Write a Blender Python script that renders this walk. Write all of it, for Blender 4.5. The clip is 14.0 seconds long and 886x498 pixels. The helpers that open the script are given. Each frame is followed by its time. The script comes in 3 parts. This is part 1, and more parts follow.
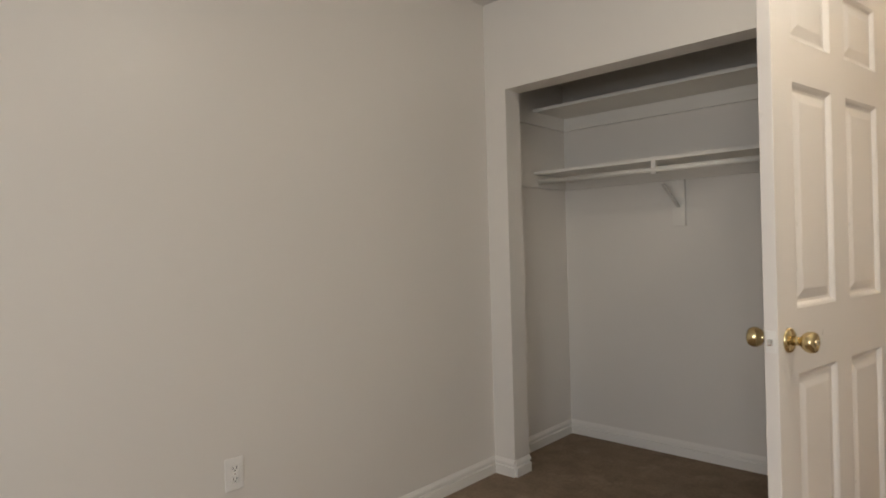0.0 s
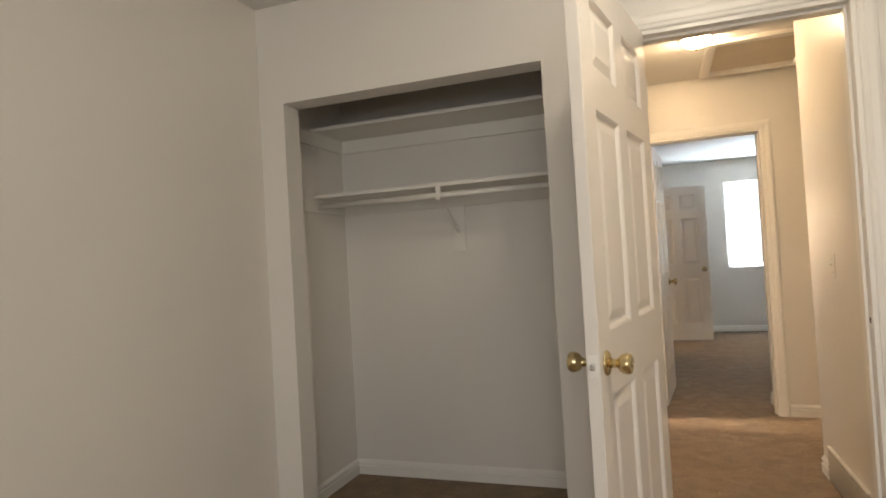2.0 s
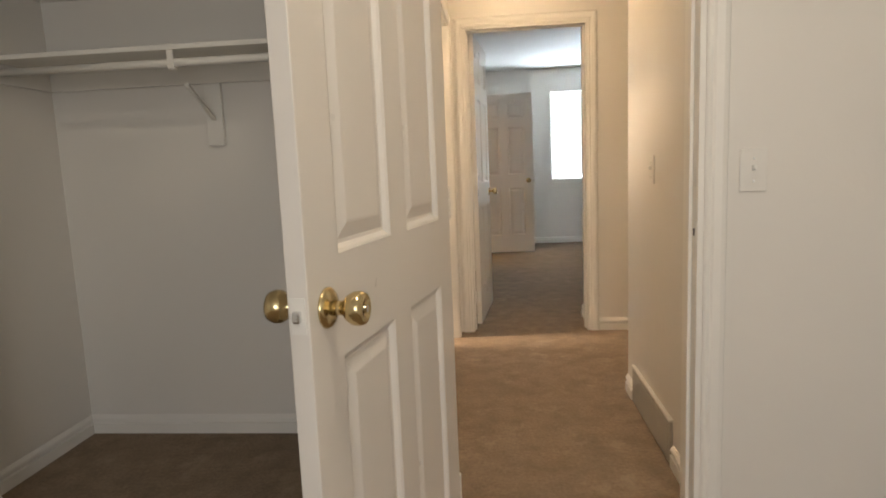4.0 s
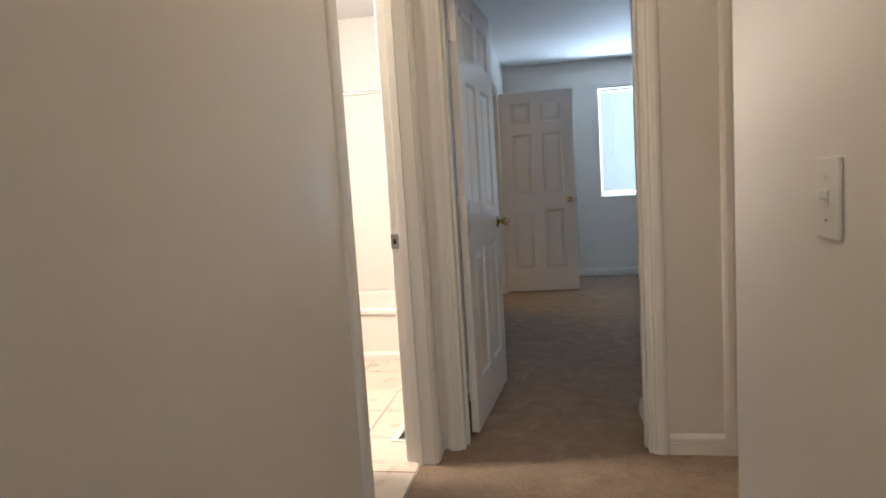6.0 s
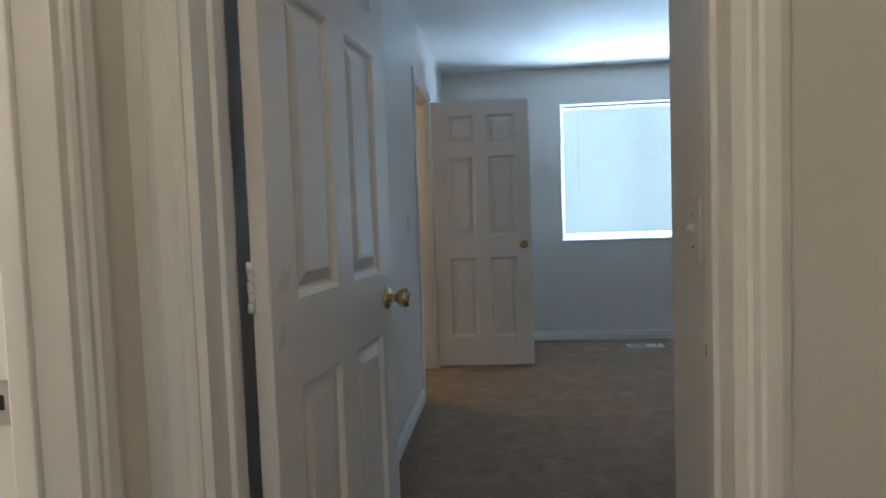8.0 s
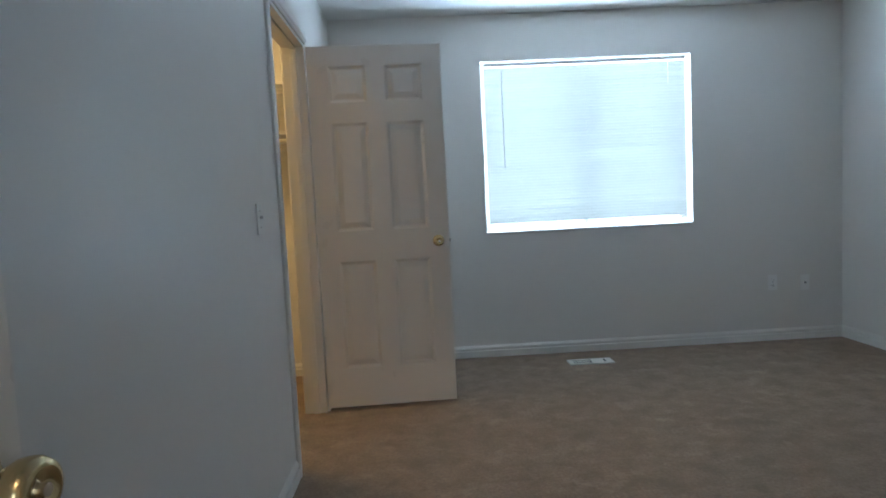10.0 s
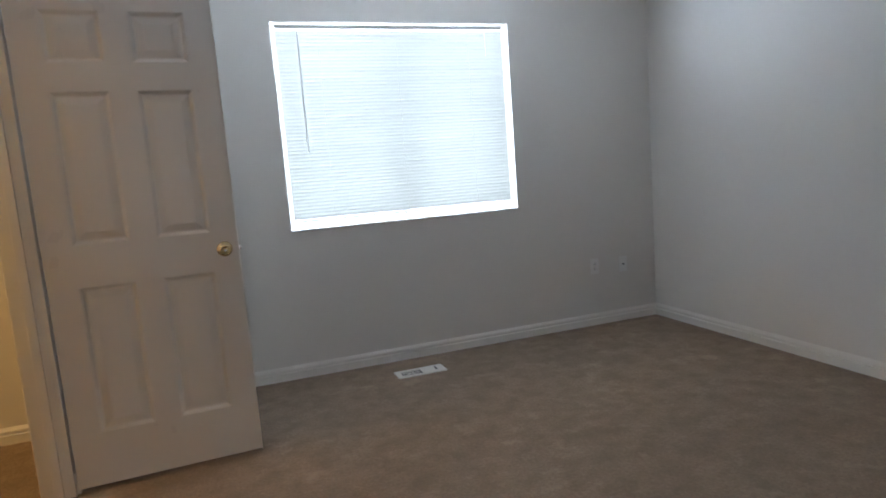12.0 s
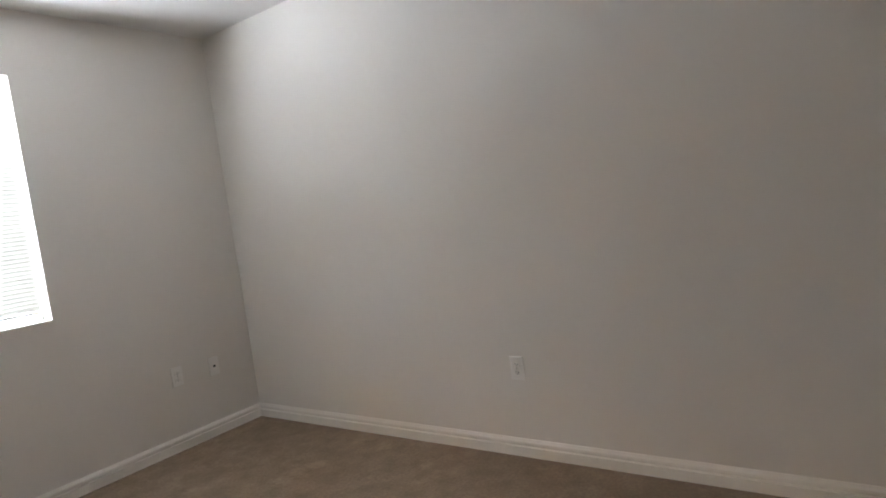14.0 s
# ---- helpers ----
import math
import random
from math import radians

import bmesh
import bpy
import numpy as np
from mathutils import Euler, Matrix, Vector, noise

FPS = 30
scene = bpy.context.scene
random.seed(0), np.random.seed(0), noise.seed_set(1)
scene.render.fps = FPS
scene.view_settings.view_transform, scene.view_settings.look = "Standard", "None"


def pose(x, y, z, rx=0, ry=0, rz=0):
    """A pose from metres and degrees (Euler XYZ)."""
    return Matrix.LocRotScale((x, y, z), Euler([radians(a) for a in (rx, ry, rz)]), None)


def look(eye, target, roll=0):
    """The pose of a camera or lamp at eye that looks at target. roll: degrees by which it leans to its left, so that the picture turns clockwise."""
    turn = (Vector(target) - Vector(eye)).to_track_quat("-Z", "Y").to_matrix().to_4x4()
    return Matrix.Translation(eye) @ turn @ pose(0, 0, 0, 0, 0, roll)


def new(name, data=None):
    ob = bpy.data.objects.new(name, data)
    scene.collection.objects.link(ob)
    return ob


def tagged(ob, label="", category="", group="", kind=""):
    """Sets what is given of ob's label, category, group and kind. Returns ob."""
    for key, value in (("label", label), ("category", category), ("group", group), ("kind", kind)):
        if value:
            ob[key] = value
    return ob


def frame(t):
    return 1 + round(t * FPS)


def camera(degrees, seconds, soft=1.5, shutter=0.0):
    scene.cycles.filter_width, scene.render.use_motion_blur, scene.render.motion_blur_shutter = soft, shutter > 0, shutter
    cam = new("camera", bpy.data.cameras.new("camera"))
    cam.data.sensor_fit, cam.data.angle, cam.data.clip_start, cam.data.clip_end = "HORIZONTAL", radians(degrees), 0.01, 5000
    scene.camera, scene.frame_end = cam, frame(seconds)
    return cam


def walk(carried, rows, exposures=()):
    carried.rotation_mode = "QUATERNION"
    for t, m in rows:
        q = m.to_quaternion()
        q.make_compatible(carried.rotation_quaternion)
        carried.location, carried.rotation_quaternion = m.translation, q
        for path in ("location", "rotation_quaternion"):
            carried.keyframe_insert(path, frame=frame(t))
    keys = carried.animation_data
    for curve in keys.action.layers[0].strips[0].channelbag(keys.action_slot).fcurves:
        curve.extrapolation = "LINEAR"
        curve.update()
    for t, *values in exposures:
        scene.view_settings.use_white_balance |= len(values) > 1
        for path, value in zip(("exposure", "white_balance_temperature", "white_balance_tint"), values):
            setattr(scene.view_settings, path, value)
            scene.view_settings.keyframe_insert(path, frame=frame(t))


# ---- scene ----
cam = camera(72.5, 14.0, 1.8)
PATH = [
    (0, (0.726, 0.459, 1.206), (-0.635, 1.924, 1.196), -1.6),
    (0.5, (0.653, 0.516, 1.206), (-0.608, 2.069, 1.185), -1.9),
    (1, (0.526, 0.545, 1.218), (-0.499, 2.262, 1.204), -2.3),
    (1.5, (0.478, 0.577, 1.238), (-0.309, 2.416, 1.263), -3.6),
    (2, (0.465, 0.581, 1.223), (-0.212, 2.462, 1.268), -3.3),
    (2.5, (0.486, 0.645, 1.203), (-0.103, 2.555, 1.158), -2.8),
    (3, (0.54, 0.842, 1.173), (0.043, 2.775, 1.038), -3.0),
    (3.5, (0.585, 1.029, 1.15), (0.192, 2.979, 0.943), -2.6),
    (4, (0.586, 1.299, 1.148), (0.4, 3.272, 0.881), -2.4),
    (4.2, (0.604, 1.413, 1.15), (0.507, 3.394, 0.895), -2.9),
    (6.3, (0.841, 3.174, 1.156), (0.423, 5.12, 0.964), -3.1),
    (6.5, (0.839, 3.352, 1.143), (0.404, 5.296, 0.966), -2.7),
    (7, (0.829, 3.799, 1.163), (0.55, 5.776, 1.041), -2.2),
    (7.5, (0.851, 4.199, 1.173), (0.587, 6.18, 1.099), -2.4),
    (8, (0.865, 4.539, 1.17), (0.651, 6.524, 1.064), -2.0),
    (8.5, (0.827, 4.889, 1.189), (0.717, 6.882, 1.068), -0.9),
    (8.7, (0.836, 5.0, 1.189), (0.741, 6.994, 1.067), -1.4),
    (10.8, (0.929, 6.126, 1.146), (1.054, 8.114, 0.971), -3.0),
    (11, (0.939, 6.195, 1.153), (1.077, 8.182, 0.974), -3.1),
    (11.5, (0.972, 6.341, 1.189), (1.351, 8.292, 0.968), -3.9),
    (12, (1.012, 6.395, 1.201), (1.669, 8.267, 0.949), -4.4),
    (12.5, (1.038, 6.407, 1.186), (1.968, 8.158, 0.92), -4.7),
    (13, (1.069, 6.53, 1.213), (2.264, 8.113, 0.956), -6.0),
    (13.5, (1.301, 6.669, 1.235), (2.755, 8.031, 1.057), -7.5),
    (14, (1.6, 6.741, 1.252), (3.219, 7.906, 1.095), -7.6),
]
EXPOSURES = [(0, .05, 5950, 11), (2, .05, 6250, 10), (3.5, .03, 6250, 10), (6.4, -.68, 5100, 8), (7, -.82, 5150, 8), (7.5, -.96, 4950, 6), (8.5, -.58, 4800, 1), (11, -.54, 5350, 8), (12, -.5, 5650, 12), (13.2, -.5, 6300, 16), (14, -.12, 6500, 16)]
SLAT_TILT = -62
walk(cam, [(t, look(eye, target, roll)) for t, eye, target, roll in PATH], EXPOSURES)

# ---- world and light ----
world = bpy.data.worlds.new("world")
scene.world = world
world.use_nodes = True
sky = world.node_tree.nodes.new("ShaderNodeTexSky")
sky.sky_type, sky.sun_disc = 'NISHITA', False
sky.sun_elevation, sky.sun_rotation = radians(50), radians(150)
world.node_tree.nodes["Background"].inputs[1].default_value = 0.10
world.node_tree.links.new(sky.outputs[0], world.node_tree.nodes["Background"].inputs[0])
sun = new("sun", bpy.data.lights.new("sun", 'SUN'))
sun.data.energy, sun.data.angle, sun.data.color = 3.0, radians(0.5), (1, .95, .88)
sun.matrix_world = pose(0, 0, 20, 40, 0, 150)


def window_light(name, eye, target, w, h, watts, color):
    ob = new(name, bpy.data.lights.new(name, 'AREA'))
    ob.data.shape, ob.data.size, ob.data.size_y = 'RECTANGLE', w, h
    ob.data.energy, ob.data.color = watts, color
    ob.matrix_world = look(eye, target)
    return ob


CEIL = 2.47
# skylight in the three window openings
window_light("bedroom_window_light", (2.13, 10.42, 1.52), (2.13, 9, 1.52), 1.56, 1.25, 340, (.80, .90, 1))
window_light("room_window_light", (1.0, -1.68, 1.52), (1.0, 0, 1.52), 1.5, 1.2, 40, (1, .965, .90))
window_light("bath_window_light", (-1.335, 6.21, 1.59), (0, 6.21, 1.59), .585, .79, 9, (.75, .87, 1))
LAMP_HALL, LAMP_BATH, LAMP_WIC, LAMP_ROOM = 23, 195, 38, 17.5


# ---- materials ----
def mat(name, color, rough=.5, metal=0, grain=0, grain_scale=200, bump=0, spots=0, spot_scale=2, spot_color=None, spec=.5, detail=3, scuff=None):
    m = bpy.data.materials.new(name)
    m.use_nodes = True
    nt = m.node_tree
    N, L = nt.nodes, nt.links
    b = N["Principled BSDF"]
    b.inputs["Roughness"].default_value, b.inputs["Metallic"].default_value = rough, metal
    b.inputs["Specular IOR Level"].default_value = spec
    tc = N.new("ShaderNodeTexCoord")

    def tex(scale, det=3, rg=.55):
        n = N.new("ShaderNodeTexNoise")
        n.inputs["Scale"].default_value, n.inputs["Detail"].default_value, n.inputs["Roughness"].default_value = scale, det, rg
        L.new(tc.outputs["Object"], n.inputs["Vector"])
        return n

    def mix(fac, a, c):
        x = N.new("ShaderNodeMix")
        x.data_type = 'RGBA'
        for sock, v in ((x.inputs[0], fac), (x.inputs[6], a), (x.inputs[7], c)):
            if hasattr(v, "links"):
                L.new(v, sock)
            else:
                sock.default_value = v
        return x.outputs[2]

    def ramp(sock, lo, hi, a=0, c=1):
        r = N.new("ShaderNodeMapRange")
        for i, v in enumerate((lo, hi, a, c)):
            r.inputs[i + 1].default_value = v
        L.new(sock, r.inputs[0])
        return r.outputs[0]
    col = (*color, 1)
    out = None
    if spots:
        sc = spot_color or tuple(c * .8 for c in color)
        out = mix(ramp(tex(spot_scale, 4).outputs[0], .38, .68, 0, spots), col, (*sc, 1))
    if grain:
        n = tex(grain_scale, detail, .7)
        out = mix(ramp(n.outputs[0], .3, .7, 0, grain), out or col, tuple(c * .45 for c in color) + (1,))
    if scuff:
        out = mix(ramp(tex(5.5, 7, .72).outputs[0], .54, .68, 0, .55), out or col, (*scuff, 1))
        out = mix(ramp(tex(1.3, 3).outputs[0], .45, .65, 0, .25), out, tuple(c * .55 for c in color) + (1,))
    if out:
        L.new(out, b.inputs["Base Color"])
    else:
        b.inputs["Base Color"].default_value = col
    if rough > .1 and not metal:
        L.new(ramp(tex(7).outputs[0], .3, .7, rough - .05, min(1, rough + .06)), b.inputs["Roughness"])
    if bump:
        n = tex(grain_scale, detail)
        bp = N.new("ShaderNodeBump")
        bp.inputs["Strength"].default_value, bp.inputs["Distance"].default_value = bump, .004
        L.new(n.outputs[0], bp.inputs["Height"])
        L.new(bp.outputs[0], b.inputs["Normal"])
    return m


WALL = mat("wall_paint", (.76, .725, .67), .36, grain_scale=75, bump=.08, spots=.10, spot_scale=.8, spot_color=(.73, .69, .635))
CEILING = mat("ceiling_paint", (.78, .76, .72), .7, grain_scale=60, bump=.35, spots=.2)
TRIM = mat("trim_paint", (.83, .80, .745), .34, grain_scale=90, bump=.03, spots=.12, spot_scale=5)
DOOR = mat("door_paint", (.79, .745, .685), .32, grain_scale=140, bump=.02, spots=0)
BRASS = mat("polished_brass", (.62, .50, .27), .2, 1)
STEEL = mat("chrome", (.75, .75, .74), .18, 1)
PLATE = mat("white_plastic", (.83, .81, .77), .35)
SWITCH = mat("almond_switch_plate", (.76, .735, .685), .4)
# near-black: paints the shade inside openings, also colours the lever and socket
DARK = mat("dark_slot", (.02, .02, .02), .6)
PORC = mat("white_porcelain", (.82, .80, .76), .08, spots=.05)
ACRYL = mat("tub_surround_acrylic", (.80, .75, .67), .15, spots=.12, spot_scale=3)
VENT = mat("vent_white_metal", (.75, .72, .66), .4, spots=.2, spot_scale=12)
SHELF = mat("shelf_paint", (.80, .77, .71), .4, grain_scale=40, bump=.04, spots=.2)
CARPET = mat("beige_carpet", (.355, .266, .188), .95, grain=.62, grain_scale=70, bump=1.0, spots=.7, spot_scale=9, spot_color=(.225, .166, .115), spec=.1, detail=7, scuff=(.42, .325, .235))
TILE = mat("bath_floor_tile", (.66, .57, .46), .3, grain_scale=20, bump=.03, spots=.6, spot_scale=6, spot_color=(.58, .49, .38))
GROUT = mat("grout", (.58, .52, .44), .8)
GRILLE = mat("grey_grille_metal", (.46, .42, .36), .5, spots=.3, spot_scale=10)
HATCH = mat("hatch_board", (.66, .58, .46), .6, spots=.3, grain_scale=60, bump=.1)
GROUND = mat("ground_soil", (.25, .22, .17), .9, spots=.5, spot_scale=.3)
GLASS = bpy.data.materials.new("window_glass")
GLASS.use_nodes = True
g = GLASS.node_tree.nodes["Principled BSDF"]
g.inputs["Transmission Weight"].default_value, g.inputs["Roughness"].default_value, g.inputs["IOR"].default_value = 1, 0, 1.45


def slat_material():
    m = bpy.data.materials.new("blind_slat")
    m.use_nodes = True
    N, L = m.node_tree.nodes, m.node_tree.links
    d, t, mx = N.new("ShaderNodeBsdfDiffuse"), N.new("ShaderNodeBsdfTranslucent"), N.new("ShaderNodeMixShader")
    ob = N.new("ShaderNodeObjectInfo")
    r = N.new("ShaderNodeMapRange")
    r.inputs[3].default_value, r.inputs[4].default_value = .010, .020
    L.new(ob.outputs["Random"], r.inputs[0])
    d.inputs[0].default_value = (.50, .495, .455, 1)
    t.inputs[0].default_value = (.82, .81, .72, 1)
    L.new(r.outputs[0], mx.inputs[0])
    L.new(d.outputs[0], mx.inputs[1])
    L.new(t.outputs[0], mx.inputs[2])
    L.new(mx.outputs[0], N["Material Output"].inputs[0])
    return m


SLAT = slat_material()


def glow(name, color, strength):
    m = mat(name, (.8, .8, .78), .3)
    b = m.node_tree.nodes["Principled BSDF"]
    b.inputs["Emission Color"].default_value, b.inputs["Emission Strength"].default_value = (*color, 1), strength
    return m


# ---- mesh helpers ----
def link(name, bm, material, smooth=False):
    me = bpy.data.meshes.new(name)
    bmesh.ops.recalc_face_normals(bm, faces=bm.faces)
    if smooth:
        for f in bm.faces:
            f.smooth = True
    bm.to_mesh(me)
    bm.free()
    me.materials.append(material)
    return new(name, me)


def part(name, bm, material, parent, label="", smooth=False):
    ob = link(name, bm, material, smooth)
    ob.parent = parent
    return tagged(ob, label)


def empty(name, m=None):
    ob = new(name)
    if m is not None:
        ob.matrix_world = m
    return ob


def box(x0, x1, y0, y1, z0, z1, bevel=0, bm=None):
    bm = bm or bmesh.new()
    made = bmesh.ops.create_cube(bm, size=1)
    for v in made["verts"]:
        v.co = Vector((x0 + (v.co.x + .5) * (x1 - x0), y0 + (v.co.y + .5) * (y1 - y0), z0 + (v.co.z + .5) * (z1 - z0)))
    if bevel:
        ed = list({e for v in made["verts"] for e in v.link_edges})
        bmesh.ops.bevel(bm, geom=ed, offset=bevel, segments=2, affect='EDGES', profile=.6)
    return bm


def lathe(profile, n=24, axis='Z', at=(0, 0, 0)):
    """A turned shape from (radius, height) pairs."""
    bm = bmesh.new()
    rings = []
    for r, h in profile:
        ring = []
        for i in range(n):
            a = 2 * math.pi * i / n
            p = {'Z': (r * math.cos(a), r * math.sin(a), h), 'Y': (r * math.cos(a), h, r * math.sin(a)), 'X': (h, r * math.cos(a), r * math.sin(a))}[axis]
            ring.append(bm.verts.new(Vector(p) + Vector(at)))
        rings.append(ring)
    for a, b in zip(rings, rings[1:]):
        for i in range(n):
            bm.faces.new((a[i], a[(i + 1) % n], b[(i + 1) % n], b[i]))
    bm.faces.new(rings[0])
    bm.faces.new(rings[-1])
    return bm


def cells(us, zs, solid, t0, t1, place):
    """A slab split into cells; only the outside of the solid cells gets faces."""
    bm = bmesh.new()
    seen = {}

    def v(i, k, t):
        key = (i, k, t)
        if key not in seen:
            seen[key] = bm.verts.new(place(us[i], (t0, t1)[t], zs[k]))
        return seen[key]
    n, m = len(us) - 1, len(zs) - 1
    ok = lambda i, k: 0 <= i < n and 0 <= k < m and solid(i, k)
    for i in range(n):
        for k in range(m):
            if not ok(i, k):
                continue
            for t in (0, 1):
                bm.faces.new([v(i, k, t), v(i + 1, k, t), v(i + 1, k + 1, t), v(i, k + 1, t)])
            for di, dk, (a, b) in ((-1, 0, ((i, k), (i, k + 1))), (1, 0, ((i + 1, k), (i + 1, k + 1))), (0, -1, ((i, k), (i + 1, k))), (0, 1, ((i, k + 1), (i + 1, k + 1)))):
                if not ok(i + di, k + dk):
                    bm.faces.new([v(*a, 0), v(*b, 0), v(*b, 1), v(*a, 1)])
    return bm


def wall(name, along, u0, u1, t0, t1, label, openings=(), z0=0, z1=CEIL, material=None):
    """A wall along x or y with openings (u0, u1, z0, z1) through it."""
    us = sorted({u0, u1, *(v for o in openings for v in o[:2])})
    zs = sorted({z0, z1, *(v for o in openings for v in o[2:])})
    mid = lambda q, i: (q[i] + q[i + 1]) / 2
    solid = lambda i, k: not any(o[0] < mid(us, i) < o[1] and o[2] < mid(zs, k) < o[3] for o in openings)
    place = (lambda u, t, z: (u, t, z)) if along == 'x' else (lambda u, t, z: (t, u, z))
    return tagged(link(name, cells(us, zs, solid, t0, t1, place), material or WALL), label, "wall", kind="structure")


def extrude(profile, p0, p1, out):
    """Sweeps a profile of (outwards, up) points from p0 to p1; out: the unit vector that it stands out along."""
    bm = bmesh.new()
    a = [bm.verts.new(Vector(p0) + Vector(out) * d + Vector((0, 0, z))) for d, z in profile]
    b = [bm.verts.new(Vector(p1) + Vector(out) * d + Vector((0, 0, z))) for d, z in profile]
    for i in range(len(profile)):
        j = (i + 1) % len(profile)
        bm.faces.new((a[i], a[j], b[j], b[i]))
    bm.faces.new(a)
    bm.faces.new(b)
    return bm


BASE = [(0, 0), (.014, 0), (.015, .047), (.005, .050), (.005, .060), (.014, .063), (.013, .071), (.007, .080), (.004, .086), (0, .086)]


def baseboard(p0, p1, out):
    ob = link("baseboard", extrude(BASE, (*p0, 0), (*p1, 0), (*out, 0)), TRIM)
    return tagged(ob, "white painted moulded baseboard along the carpet edge", "baseboard", kind="structure")


CASE = [(.004, 0), (.004, .009), (.010, .013), (.020, .012), (.026, .016), (.046, .017), (.058, .013), (.062, .009), (.062, 0)]


def casing(name, parent, along, u0, u1, z1, t, out, sides=(1, 1, 1)):
    """A mitred casing round an opening, on the wall's face at t; out: +1 or -1."""
    place = (lambda u, d, z: (u, t + out * d, z)) if along == 'x' else (lambda u, d, z: (t + out * d, u, z))
    runs = [((lambda u: (u0 - u, 0)), (lambda u: (u0 - u, z1 + u))), ((lambda u: (u0 - u, z1 + u)), (lambda u: (u1 + u, z1 + u))), ((lambda u: (u1 + u, z1 + u)), (lambda u: (u1 + u, 0)))]
    for use, (fa, fb) in zip(sides, runs):
        if not use:
            continue
        bm = bmesh.new()
        ra = [bm.verts.new(place(fa(u)[0], d, fa(u)[1])) for u, d in CASE]
        rb = [bm.verts.new(place(fb(u)[0], d, fb(u)[1])) for u, d in CASE]
        for i in range(len(CASE) - 1):
            bm.faces.new((ra[i], ra[i + 1], rb[i + 1], rb[i]))
        bm.faces.new(ra)
        bm.faces.new(rb)
        part(name, bm, TRIM, parent)


def door_frame(name, along, u0, u1, t0, t1, z1, label, casings, stop_at, strike=None, plate=None):
    """Jamb lining, stop and casings of an opening u0..u1 in a wall t0..t1. casings: (face, out, sides)."""
    fr = tagged(empty(name), label, "door frame", kind="structure")
    put = (lambda a, b, c, d, e, f, bv=0: box(a, b, c, d, e, f, bv)) if along == 'x' else (lambda a, b, c, d, e, f, bv=0: box(c, d, a, b, e, f, bv))
    j, e = .018, .002
    part("jamb", put(u0, u0 + j, t0 - e, t1 + e, 0, z1 - j, .0015), TRIM, fr)
    part("jamb", put(u1 - j, u1, t0 - e, t1 + e, 0, z1 - j, .0015), TRIM, fr)
    part("head", put(u0, u1, t0 - e, t1 + e, z1 - j, z1, .0015), TRIM, fr)
    s0, s1 = stop_at
    part("stop", put(u0 + j, u0 + j + .011, s0, s1, 0, z1 - j - .011, .003), TRIM, fr)
    part("stop", put(u1 - j - .011, u1 - j, s0, s1, 0, z1 - j - .011, .003), TRIM, fr)
    part("stop", put(u0 + j, u1 - j, s0, s1, z1 - j - .011, z1 - j, .003), TRIM, fr)
    for face, out, sides in casings:
        casing("casing", fr, along, u0 + .006, u1 - .006, z1 - .006, face, out, sides)
    if strike:
        u, t, d = strike
        s = part("strike_plate", put(min(u, u + d * .002), max(u, u + d * .002), t - .016, t + .016, .915, .975, .0005), plate or TRIM, fr, "small strike plate")
        # black block on the plate paints the shade of the latch hole
        part("latch_hole_shade", put(min(u + d * .0015, u + d * .003), max(u + d * .0015, u + d * .003), t - .006, t + .006, .935, .955), DARK, s)
    return fr


# ---- doors ----
ROWS = [(.225, .830), (1.005, 1.600), (1.715, 1.910)]


def panel_mesh(w, h, th):
    """A moulded raised panel seen from both sides, standing in a hole of the leaf."""
    bm = bmesh.new()
    steps = [(0, 0), (.005, .003), (.012, .010), (.019, .011), (.045, .0035), (.05, .003)]
    for side in (1, -1):
        rings = []
        for ins, dep in steps:
            y = side * (th / 2 - dep)
            rings.append([bm.verts.new(p) for p in ((ins, y, ins), (w - ins, y, ins), (w - ins, y, h - ins), (ins, y, h - ins))])
        for a, b in zip(rings, rings[1:]):
            for i in range(4):
                bm.faces.new((a[i], a[(i + 1) % 4], b[(i + 1) % 4], b[i]))
        bm.faces.new(rings[-1])
    return bm


